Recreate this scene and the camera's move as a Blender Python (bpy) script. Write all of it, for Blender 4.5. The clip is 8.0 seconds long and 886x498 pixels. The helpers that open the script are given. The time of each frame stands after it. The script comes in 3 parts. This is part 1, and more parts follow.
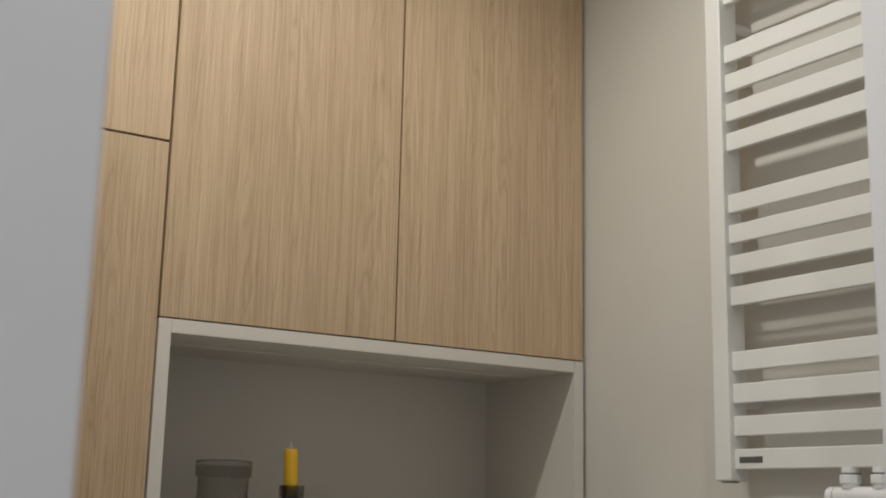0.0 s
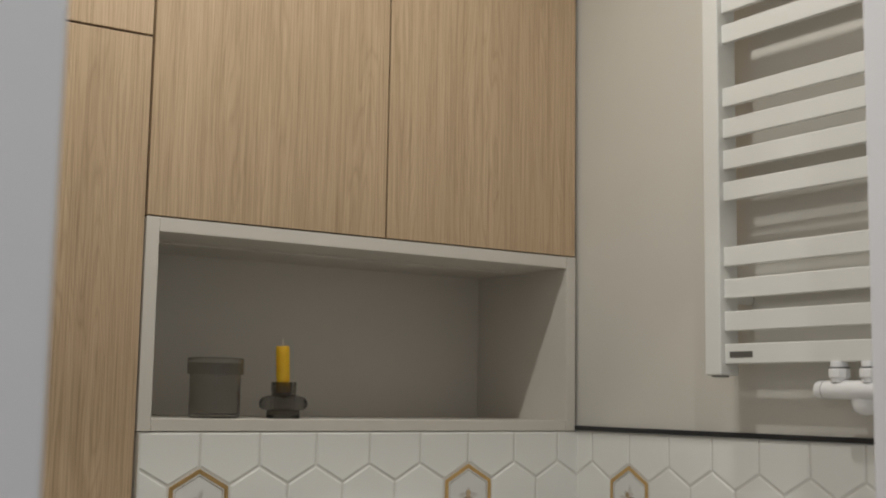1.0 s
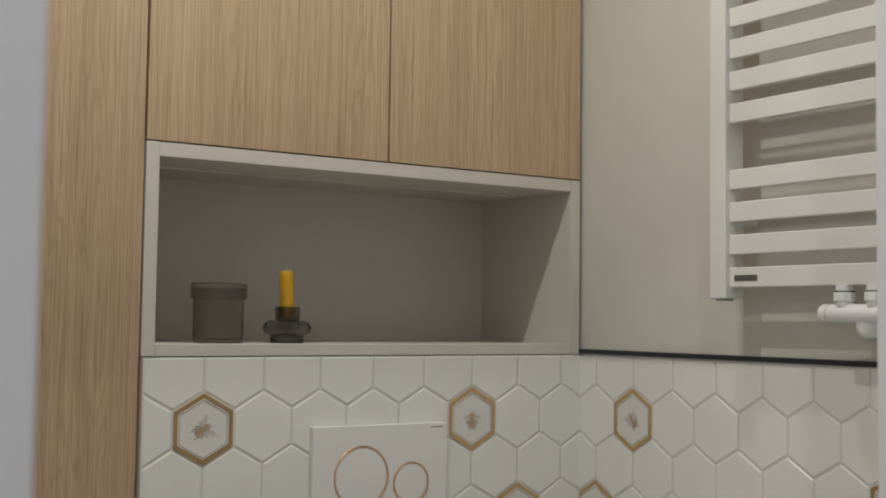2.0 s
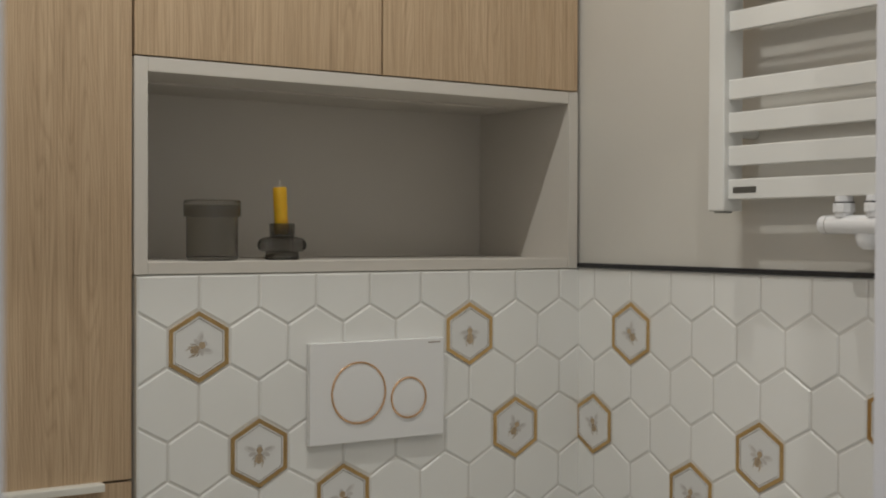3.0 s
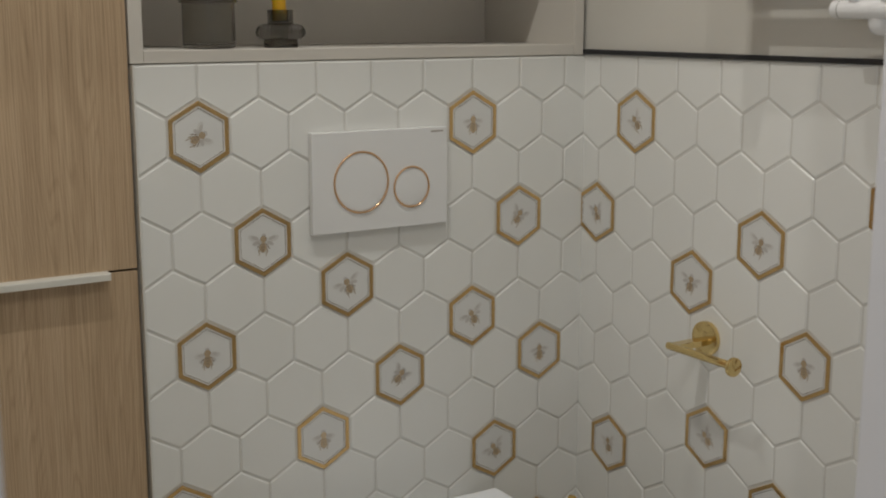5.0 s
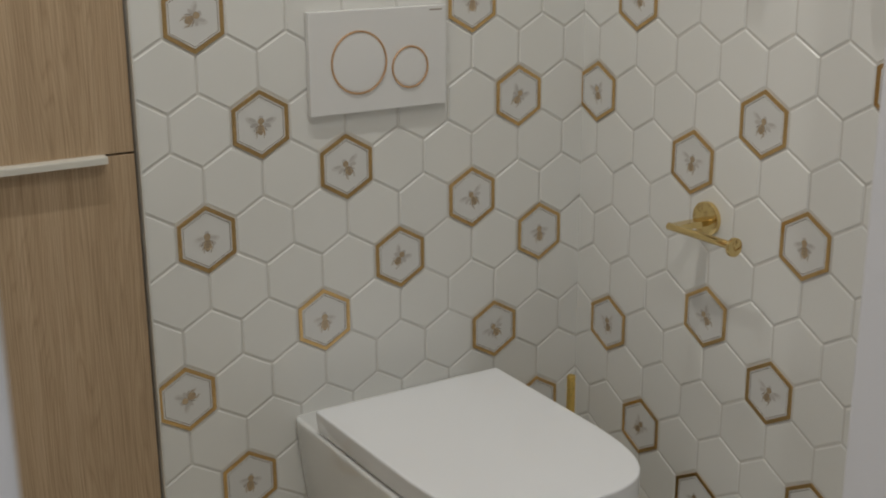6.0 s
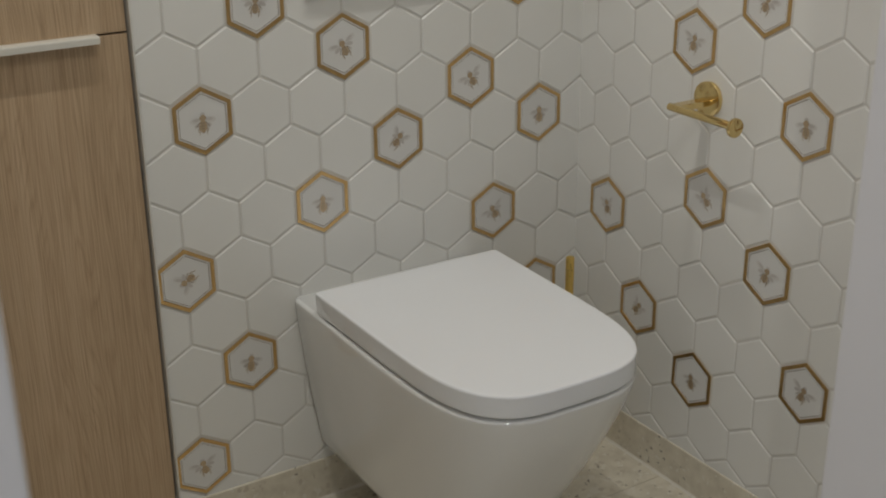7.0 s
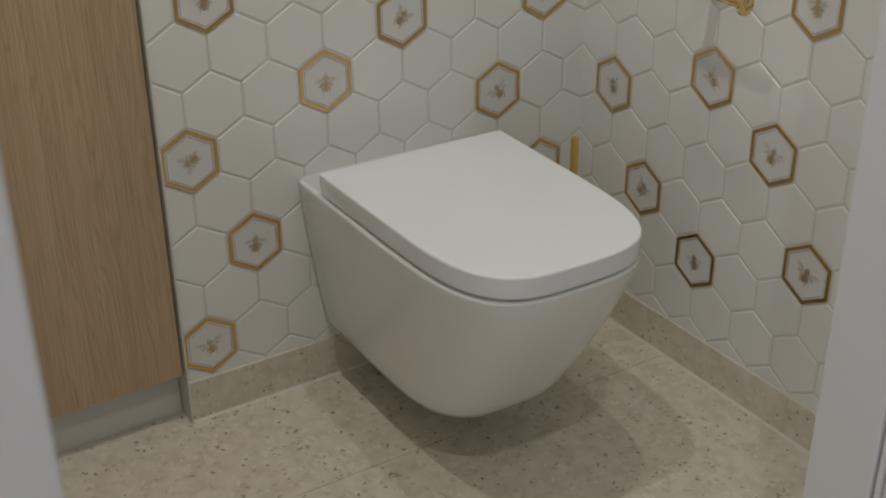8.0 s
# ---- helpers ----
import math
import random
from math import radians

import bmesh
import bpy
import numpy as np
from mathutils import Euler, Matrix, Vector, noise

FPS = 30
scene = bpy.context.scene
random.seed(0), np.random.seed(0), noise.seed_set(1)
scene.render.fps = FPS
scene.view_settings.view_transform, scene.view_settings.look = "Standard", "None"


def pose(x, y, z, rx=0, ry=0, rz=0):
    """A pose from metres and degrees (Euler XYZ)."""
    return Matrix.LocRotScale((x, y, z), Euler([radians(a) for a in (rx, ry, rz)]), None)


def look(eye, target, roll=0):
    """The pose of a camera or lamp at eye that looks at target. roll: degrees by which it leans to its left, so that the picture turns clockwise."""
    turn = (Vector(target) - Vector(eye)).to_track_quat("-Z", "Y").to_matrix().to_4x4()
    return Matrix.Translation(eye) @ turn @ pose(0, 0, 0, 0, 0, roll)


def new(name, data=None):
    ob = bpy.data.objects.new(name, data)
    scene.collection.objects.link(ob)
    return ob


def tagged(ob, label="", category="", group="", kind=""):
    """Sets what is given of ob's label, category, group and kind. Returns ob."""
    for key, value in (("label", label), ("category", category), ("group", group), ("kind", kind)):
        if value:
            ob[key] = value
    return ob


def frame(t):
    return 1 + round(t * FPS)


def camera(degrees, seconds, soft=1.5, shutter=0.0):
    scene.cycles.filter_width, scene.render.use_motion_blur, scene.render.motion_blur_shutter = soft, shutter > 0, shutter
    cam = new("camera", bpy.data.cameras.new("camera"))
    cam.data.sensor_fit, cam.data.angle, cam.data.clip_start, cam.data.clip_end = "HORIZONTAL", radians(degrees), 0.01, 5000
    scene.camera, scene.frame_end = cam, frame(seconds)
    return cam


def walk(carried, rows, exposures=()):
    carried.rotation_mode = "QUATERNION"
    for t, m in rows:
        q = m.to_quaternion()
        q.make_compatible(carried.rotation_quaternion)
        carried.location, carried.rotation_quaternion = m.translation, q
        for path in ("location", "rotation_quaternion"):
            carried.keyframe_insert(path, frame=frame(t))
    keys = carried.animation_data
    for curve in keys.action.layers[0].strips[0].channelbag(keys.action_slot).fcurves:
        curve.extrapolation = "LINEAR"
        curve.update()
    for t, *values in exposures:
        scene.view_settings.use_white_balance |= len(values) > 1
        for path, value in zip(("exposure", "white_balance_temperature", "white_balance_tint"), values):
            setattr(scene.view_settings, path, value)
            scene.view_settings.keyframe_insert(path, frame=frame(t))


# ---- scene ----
cam = camera(39.95, 8.0, soft=2.0)
cam.data.dof.use_dof, cam.data.dof.focus_distance, cam.data.dof.aperture_fstop = True, 1.9, 6.0

# seconds, eye x y z, pitch, roll, yaw
PATH = [
    (0.0, -0.7374, -1.7557, 1.2286, 101.882, 1.295, -33.105),
    (0.5, -0.7256, -1.7505, 1.2303, 99.247, 1.204, -33.116),
    (1.0, -0.7193, -1.7484, 1.2334, 96.971, 0.949, -33.325),
    (1.5, -0.7161, -1.7469, 1.2371, 95.113, 0.961, -33.175),
    (3.0, -0.6841, -1.7317, 1.2395, 89.276, 0.204, -32.868),
    (3.5, -0.6786, -1.7341, 1.2413, 87.040, 0.214, -32.723),
    (4.0, -0.6775, -1.7293, 1.2398, 84.754, 0.228, -32.722),
    (4.5, -0.6688, -1.7288, 1.2432, 82.060, 0.150, -32.473),
    (6.0, -0.6610, -1.7152, 1.2413, 73.665, -0.343, -32.445),
    (6.5, -0.6556, -1.7129, 1.2366, 70.954, -0.418, -32.372),
    (7.0, -0.6498, -1.7122, 1.2373, 68.143, -0.499, -32.241),
    (7.5, -0.6460, -1.7105, 1.2402, 65.290, -0.451, -31.986),
    (8.0, -0.6503, -1.7041, 1.2365, 62.499, -0.512, -32.113),
]
walk(cam, [(t, pose(x, y, z, up, 0, turn) @ pose(0, 0, 0, 0, 0, lean)) for t, x, y, z, up, lean, turn in PATH])

# ---- plan, in metres ----
P = 0.098                 # pitch of the hexagonal tiles
XC = 7.452 * P            # tile face of the right wall; the tile face of the back wall is y = 0
ROW1 = 1.068              # height of the first whole row of tiles
ROW = 0.8617 * P          # from row to row
UR = 1.433 * P            # first decor column on the right wall, from the corner
NICHE_L, NICHE_R, NICHE_B, NICHE_T = -1.02 * P, 7.40 * P, ROW1 + 1.12 * P, ROW1 + 4.37 * P
CAB_R = -1.047 * P        # right edge of the tall cabinet's doors
BASE = 0.079              # baseboard height
DOOR_N, DOOR_S = -0.960, -1.058   # the two faces of the wall with the doorway
JAMB_L, JAMB_R = -0.532, 0.318
LEFT = -0.57
CEIL = 2.52


# ---- world and lights ----
world = bpy.data.worlds.new("world")
scene.world = world
world.use_nodes = True
world.node_tree.nodes["Background"].inputs[0].default_value = (0.6, 0.65, 0.7, 1)
world.node_tree.nodes["Background"].inputs[1].default_value = 0.02

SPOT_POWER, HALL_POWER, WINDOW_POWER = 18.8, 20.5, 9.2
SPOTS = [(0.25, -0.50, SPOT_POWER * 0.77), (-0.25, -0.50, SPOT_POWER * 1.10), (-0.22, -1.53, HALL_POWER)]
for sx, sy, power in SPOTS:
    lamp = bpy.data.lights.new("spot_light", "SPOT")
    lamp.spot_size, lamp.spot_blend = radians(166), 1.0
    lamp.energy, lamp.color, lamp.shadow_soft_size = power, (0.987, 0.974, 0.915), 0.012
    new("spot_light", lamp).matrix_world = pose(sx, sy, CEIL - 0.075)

# cool fill as daylight in the hall, from an added, unseen window
lamp = bpy.data.lights.new("added_window_fill", "AREA")
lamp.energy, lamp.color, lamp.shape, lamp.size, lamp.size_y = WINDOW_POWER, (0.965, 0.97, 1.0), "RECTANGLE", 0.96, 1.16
new("added_window_fill", lamp).matrix_world = look((-1.93, -1.95, 1.5), (0.0, -1.95, 1.5))


# ---- materials ----
def material(name, colour, rough=0.5, metal=0.0):
    m = bpy.data.materials.new(name)
    m.use_nodes = True
    b = m.node_tree.nodes["Principled BSDF"]
    b.inputs["Base Color"].default_value = (*colour, 1)
    b.inputs["Roughness"].default_value = rough
    b.inputs["Metallic"].default_value = metal
    return m, m.node_tree, b


def add_node(tree, kind, **values):
    n = tree.nodes.new(kind)
    for k, v in values.items():
        n.inputs[k].default_value = v
    return n


def world_coords(tree, scale=(1, 1, 1)):
    c = tree.nodes.new("ShaderNodeNewGeometry")
    mp = tree.nodes.new("ShaderNodeMapping")
    mp.inputs["Scale"].default_value = scale
    tree.links.new(c.outputs["Position"], mp.inputs["Vector"])
    return mp.outputs["Vector"]


def ramp(tree, source, stops):
    r = tree.nodes.new("ShaderNodeValToRGB")
    e = r.color_ramp.elements
    while len(e) < len(stops):
        e.new(0.5)
    for el, (at, col) in zip(e, stops):
        el.position, el.color = at, (*col, 1)
    tree.links.new(source, r.inputs["Fac"])
    return r.outputs["Color"]


def noisy(tree, vec, scale, detail=4.0, rough=0.55, distort=0.0):
    n = add_node(tree, "ShaderNodeTexNoise", Scale=scale, Detail=detail, Roughness=rough, Distortion=distort)
    tree.links.new(vec, n.inputs["Vector"])
    return n.outputs["Fac"]


def mixed(tree, fac, a, b, mode="MIX"):
    m = tree.nodes.new("ShaderNodeMix")
    m.data_type, m.blend_type = "RGBA", mode
    for value, slot in ((fac, 0), (a, 6), (b, 7)):
        if isinstance(value, (int, float)):
            m.inputs[slot].default_value = value
        elif isinstance(value, tuple):
            m.inputs[slot].default_value = (*value, 1)
        else:
            tree.links.new(value, m.inputs[slot])
    return m.outputs[2]


def bumped(tree, b, height, strength=0.1, distance=0.001):
    n = add_node(tree, "ShaderNodeBump", Strength=strength, Distance=distance)
    tree.links.new(height, n.inputs["Height"])
    tree.links.new(n.outputs["Normal"], b.inputs["Normal"])


def painted(name, colour, rough=0.6, vary=0.04, grain=0.08):
    """Paint with a soft roller texture and faint clouding."""
    m, tree, b = material(name, colour, rough)
    v = world_coords(tree)
    dark = tuple(c * (1 - vary) for c in colour)
    tree.links.new(ramp(tree, noisy(tree, v, 5.0), [(0.3, dark), (0.7, colour)]), b.inputs["Base Color"])
    bumped(tree, b, noisy(tree, v, 320.0, 3.0), grain, 0.0006)
    return m


def oak(name, seed):
    """Light oak laminate, grain upright, with cathedral figure."""
    m, tree, b = material(name, (0.42, 0.30, 0.19), 0.48)
    c = tree.nodes.new("ShaderNodeTexCoord")
    info = tree.nodes.new("ShaderNodeObjectInfo")
    shift = tree.nodes.new("ShaderNodeVectorMath")
    shift.operation = "MULTIPLY_ADD"
    shift.inputs[1].default_value = (1, 1, 1)
    off = tree.nodes.new("ShaderNodeVectorMath")
    off.operation = "SCALE"
    off.inputs[0].default_value = (3.7 + seed, 1.3, 5.1)
    tree.links.new(info.outputs["Random"], off.inputs["Scale"])
    tree.links.new(c.outputs["Object"], shift.inputs[0])
    tree.links.new(off.outputs[0], shift.inputs[2])

    def vec(sx, sy, sz):
        mp = tree.nodes.new("ShaderNodeMapping")
        mp.inputs["Scale"].default_value = (sx, sy, sz)
        tree.links.new(shift.outputs[0], mp.inputs["Vector"])
        return mp.outputs["Vector"]

    figure = noisy(tree, vec(1, 1, 0.10), 9.0, 3.0, 0.5, 0.2)
    axes = tree.nodes.new("ShaderNodeSeparateXYZ")
    tree.links.new(shift.outputs[0], axes.inputs[0])
    across = add_node(tree, "ShaderNodeMath")
    across.operation = "MULTIPLY"
    across.inputs[1].default_value = 185.0
    tree.links.new(axes.outputs[0], across.inputs[0])
    rings = add_node(tree, "ShaderNodeMath")
    rings.operation = "MULTIPLY_ADD"
    rings.inputs[1].default_value = 30.0
    tree.links.new(figure, rings.inputs[0])
    tree.links.new(across.outputs[0], rings.inputs[2])
    saw = add_node(tree, "ShaderNodeMath")
    saw.operation = "FRACT"
    tree.links.new(rings.outputs[0], saw.inputs[0])
    fine = noisy(tree, vec(1, 1, 0.008), 560.0, 3.0, 0.6)
    streak = noisy(tree, vec(1, 1, 0.02), 55.0, 5.0, 0.65)
    pores = noisy(tree, vec(1, 1, 0.012), 900.0, 2.0, 0.5)
    broad = noisy(tree, vec(1, 1, 0.10), 5.0, 2.0)
    base = ramp(tree, streak, [(0.30, (0.494, 0.358, 0.230)), (0.5, (0.546, 0.402, 0.264)), (0.72, (0.581, 0.434, 0.290))])
    lines = ramp(tree, saw.outputs[0], [(0.0, (0.76, 0.73, 0.69)), (0.22, (0.96, 0.95, 0.94)), (0.75, (1.02, 1.02, 1.02)), (1.0, (0.82, 0.79, 0.76))])
    base = mixed(tree, 0.62, base, lines, "MULTIPLY")
    base = mixed(tree, 0.8, base, ramp(tree, pores, [(0.34, (0.78, 0.75, 0.71)), (0.46, (1, 1, 1))]), "MULTIPLY")
    base = mixed(tree, 1.0, base, ramp(tree, fine, [(0.36, (0.81, 0.785, 0.75)), (0.47, (0.98, 0.975, 0.965)), (0.64, (1.07, 1.07, 1.065))]), "MULTIPLY")
    base = mixed(tree, 1.0, base, ramp(tree, broad, [(0.35, (0.90, 0.89, 0.87)), (0.65, (1.0, 1.0, 1.0))]), "MULTIPLY")
    tree.links.new(base, b.inputs["Base Color"])
    tree.links.new(ramp(tree, streak, [(0.3, (0.55,) * 3), (0.7, (0.42,) * 3)]), b.inputs["Roughness"])
    bumped(tree, b, pores, 0.12, 0.0005)
    return m


def terrazzo(name, gloss=0.32):
    m, tree, b = material(name, (0.5, 0.45, 0.36), gloss)
    v = world_coords(tree)
    info = tree.nodes.new("ShaderNodeObjectInfo")
    cloud = ramp(tree, noisy(tree, v, 30.0, 4.0, 0.6), [(0.3, (0.57, 0.52, 0.42)), (0.55, (0.675, 0.625, 0.515)), (0.75, (0.73, 0.685, 0.575))])
    for scale, size, col, amount in ((48.0, 0.22, (0.72, 0.68, 0.59), 0.26), (95.0, 0.20, (0.74, 0.71, 0.63), 0.20),
                                     (70.0, 0.19, (0.52, 0.46, 0.37), 0.22), (62.0, 0.12, (0.24, 0.20, 0.15), 0.12),
                                     (90.0, 0.13, (0.15, 0.135, 0.11), 0.09)):
        warp = tree.nodes.new("ShaderNodeVectorMath")
        warp.operation = "MULTIPLY_ADD"
        n = add_node(tree, "ShaderNodeTexNoise", Scale=scale * 1.3, Detail=2.0)
        tree.links.new(v, n.inputs["Vector"])
        tree.links.new(n.outputs["Color"], warp.inputs[0])
        warp.inputs[1].default_value = (1.3 / scale,) * 3
        tree.links.new(v, warp.inputs[2])
        cell = add_node(tree, "ShaderNodeTexVoronoi", Scale=scale)
        tree.links.new(warp.outputs[0], cell.inputs["Vector"])
        near = add_node(tree, "ShaderNodeMath")
        near.operation = "LESS_THAN"
        near.inputs[1].default_value = size * 1.9
        tree.links.new(cell.outputs["Distance"], near.inputs[0])
        split = tree.nodes.new("ShaderNodeSeparateColor")
        tree.links.new(cell.outputs["Color"], split.inputs[0])
        few = add_node(tree, "ShaderNodeMath")
        few.operation = "LESS_THAN"
        few.inputs[1].default_value = amount
        tree.links.new(split.outputs[0], few.inputs[0])
        both = add_node(tree, "ShaderNodeMath")
        both.operation = "MULTIPLY"
        tree.links.new(near.outputs[0], both.inputs[0])
        tree.links.new(few.outputs[0], both.inputs[1])
        soft = add_node(tree, "ShaderNodeMath")
        soft.operation = "MULTIPLY"
        soft.inputs[1].default_value = 0.8
        tree.links.new(both.outputs[0], soft.inputs[0])
        cloud = mixed(tree, soft.outputs[0], cloud, col)
    tone = ramp(tree, info.outputs["Random"], [(0.0, (0.93, 0.93, 0.93)), (1.0, (1.0, 1.0, 1.0))])
    tree.links.new(mixed(tree, 1.0, cloud, tone, "MULTIPLY"), b.inputs["Base Color"])
    tree.links.new(ramp(tree, noisy(tree, v, 14.0), [(0.3, (gloss + 0.1,) * 3), (0.7, (gloss - 0.04,) * 3)]), b.inputs["Roughness"])
    return m


def tile_glaze(name, colour, rough):
    m, tree, b = material(name, colour, rough)
    info = tree.nodes.new("ShaderNodeObjectInfo")
    v = world_coords(tree)
    tone = ramp(tree, info.outputs["Random"], [(0.0, tuple(c * 0.97 for c in colour)), (1.0, colour)])
    cloud = ramp(tree, noisy(tree, v, 12.0, 1.0), [(0.35, (0.99, 0.99, 0.985)), (0.65, (1, 1, 1))])
    tree.links.new(mixed(tree, 1.0, tone, cloud, "MULTIPLY"), b.inputs["Base Color"])
    tree.links.new(ramp(tree, noisy(tree, v, 10.0, 1.0), [(0.3, (rough + 0.03,) * 3), (0.7, (rough - 0.02,) * 3)]), b.inputs["Roughness"])
    bumped(tree, b, noisy(tree, v, 7.0, 0.0), 0.05, 0.003)
    return m


def metal(name, colour, rough, scale=180.0):
    m, tree, b = material(name, colour, rough, 1.0)
    v = world_coords(tree)
    tree.links.new(ramp(tree, noisy(tree, v, scale), [(0.3, (rough + 0.07,) * 3), (0.7, (max(rough - 0.05, 0.03),) * 3)]), b.inputs["Roughness"])
    tree.links.new(ramp(tree, noisy(tree, v, 30.0), [(0.3, tuple(c * 0.94 for c in colour)), (0.7, colour)]), b.inputs["Base Color"])
    return m


def smoked(name, colour):
    m, tree, b = material(name, colour, 0.06)
    b.inputs["Transmission Weight"].default_value = 1.0
    b.inputs["IOR"].default_value = 1.46
    v = world_coords(tree)
    tree.links.new(ramp(tree, noisy(tree, v, 40.0), [(0.3, (0.10,) * 3), (0.7, (0.05,) * 3)]), b.inputs["Roughness"])
    return m


OAK = oak("light_oak", 0.0)
WALL_PAINT = painted("greige_wall_paint", (0.61, 0.585, 0.535), 0.65)
CEIL_PAINT = painted("ceiling_paint", (0.80, 0.79, 0.77), 0.7)
HALL_PAINT = painted("hall_wall_paint", (0.72, 0.73, 0.74), 0.6)
FRAME_PAINT = painted("door_frame_paint", (0.69, 0.688, 0.718), 0.42, 0.02, 0.03)
SHELF = painted("warm_grey_laminate", (0.625, 0.588, 0.535), 0.5, 0.03, 0.05)
# carcass coloured near-black to paint the shade in the door gaps
GAP_SHADE = painted("gap_shade_carcass", (0.035, 0.028, 0.022), 0.7)
PLINTH = painted("grey_plinth_laminate", (0.68, 0.67, 0.63), 0.45)
TERRAZZO = terrazzo("terrazzo")
GROUT_FLOOR = painted("floor_joint", (0.60, 0.56, 0.475), 0.8)
GROUT = painted("wall_joint", (0.64, 0.625, 0.59), 0.85, 0.06, 0.2)
TILE = tile_glaze("white_tile_glaze", (0.775, 0.770, 0.745), 0.24)
DECOR = tile_glaze("decor_tile_glaze", (0.71, 0.705, 0.69), 0.20)
GOLD = metal("gold_glaze", (0.70, 0.475, 0.215), 0.20, 60.0)
BRASS = metal("polished_brass", (0.78, 0.60, 0.28), 0.10)
BRASS_SATIN = metal("satin_brass", (0.90, 0.64, 0.20), 0.30)
ROSE = metal("rose_gold_ring", (0.84, 0.55, 0.33), 0.10)
BLACK_TRIM = painted("black_trim_paint", (0.018, 0.018, 0.020), 0.4)
CERAMIC, _t, _b = material("white_ceramic", (0.83, 0.838, 0.835), 0.07)
_b.inputs["Coat Weight"].default_value = 0.3
_t.links.new(ramp(_t, noisy(_t, world_coords(_t), 4.0), [(0.3, (0.07,) * 3), (0.7, (0.11,) * 3)]), _b.inputs["Roughness"])
LID_WHITE = painted("white_seat_plastic", (0.855, 0.87, 0.90), 0.025, 0.01, 0.0)
PLATE_WHITE = painted("white_plate_plastic", (0.755, 0.75, 0.745), 0.22, 0.01, 0.01)
RAD_WHITE = painted("white_radiator_enamel", (0.71, 0.706, 0.68), 0.3, 0.015, 0.04)
VALVE_WHITE = painted("white_valve_enamel", (0.82, 0.82, 0.83), 0.18, 0.01, 0.02)
BADGE = painted("dark_badge", (0.10, 0.095, 0.085), 0.4)
PLUG_AND_GROOVE = painted("grey_plug_and_groove", (0.26, 0.255, 0.24), 0.5)
CAULK = painted("pale_silicone", (0.70, 0.665, 0.59), 0.4, 0.06, 0.05)
GASKET = painted("dark_gasket", (0.05, 0.05, 0.05), 0.5)
HANDLE = painted("cream_handle_enamel", (0.68, 0.66, 0.60), 0.38, 0.02, 0.03)
SMOKE = smoked("smoked_glass", (0.68, 0.665, 0.63))
SMOKE_DARK = smoked("dark_smoked_glass", (0.38, 0.37, 0.345))
PANE = smoked("clear_glass", (0.95, 0.97, 0.97))
WAX, _t, _b = material("yellow_wax", (0.72, 0.43, 0.015), 0.45)
_b.inputs["Subsurface Weight"].default_value = 0.25
_b.inputs["Subsurface Scale"].default_value = 0.004
_t.links.new(ramp(_t, noisy(_t, world_coords(_t), 60.0), [(0.3, (0.58, 0.33, 0.010)), (0.7, (0.66, 0.39, 0.014))]), _b.inputs["Base Color"])
WICK = painted("cotton_wick", (0.75, 0.72, 0.65), 0.9)
PRINT_AND_GAP_BROWN, _, _ = material("brown_lustre_print_and_gap_shade", (0.37, 0.285, 0.21), 0.25, 0.5)
PRINT_GOLD, _, _ = material("gold_lustre_print", (0.57, 0.445, 0.30), 0.22, 0.5)
PRINT_PALE = painted("pale_grey_print", (0.62, 0.605, 0.58), 0.3, 0.12)
PRINT_GREY = painted("grey_print", (0.54, 0.515, 0.49), 0.3, 0.2)
LAMP_WHITE = painted("white_lamp_housing", (0.75, 0.75, 0.74), 0.4)


# ---- mesh helpers ----
def mesh_of(name, bm, mats, smooth=False):
    me = bpy.data.meshes.new(name)
    bmesh.ops.recalc_face_normals(bm, faces=bm.faces)
    if smooth:
        for f in bm.faces:
            f.smooth = True
    bm.to_mesh(me)
    bm.free()
    for m in (mats if isinstance(mats, (list, tuple)) else [mats]):
        me.materials.append(m)
    return me


def part(name, bm, mats, parent=None, label="", smooth=False, at=None):
    ob = new(name, mesh_of(name, bm, mats, smooth))
    if smooth:
        ob.data.set_sharp_from_angle(angle=radians(38))
    if parent is not None:
        ob.parent = parent
    if at is not None:
        ob.matrix_basis = at
    return tagged(ob, label) if label else ob


def empty(name, label, category, group="", at=None):
    ob = new(name)
    ob.empty_display_size = 0.02
    if at is not None:
        ob.matrix_basis = at
    return tagged(ob, label, category, group)


def box(x0, x1, y0, y1, z0, z1, bevel=0.0, seg=2, bm=None):
    own = bmesh.new()
    bmesh.ops.create_cube(own, size=1.0)
    for v in own.verts:
        v.co = Vector(((x0 + x1) / 2 + v.co.x * (x1 - x0), (y0 + y1) / 2 + v.co.y * (y1 - y0), (z0 + z1) / 2 + v.co.z * (z1 - z0)))
    if bevel:
        bmesh.ops.bevel(own, geom=own.edges[:], offset=bevel, segments=seg, profile=0.5, affect="EDGES")
    if bm is None:
        return own
    me = bpy.data.meshes.new("tmp")
    own.to_mesh(me)
    own.free()
    bm.from_mesh(me)
    bpy.data.meshes.remove(me)
    return bm


def loft(rings, close_start=True, close_end=True, bm=None):
    """Quads between closed rings of equal length."""
    bm = bm or bmesh.new()
    rows = [[bm.verts.new(p) for p in ring] for ring in rings]
    n = len(rows[0])
    for a, b in zip(rows, rows[1:]):
        for i in range(n):
            bm.faces.new((a[i], a[(i + 1) % n], b[(i + 1) % n], b[i]))
    if close_start:
        bm.faces.new(rows[0])
    if close_end:
        bm.faces.new(rows[-1])
    return bm


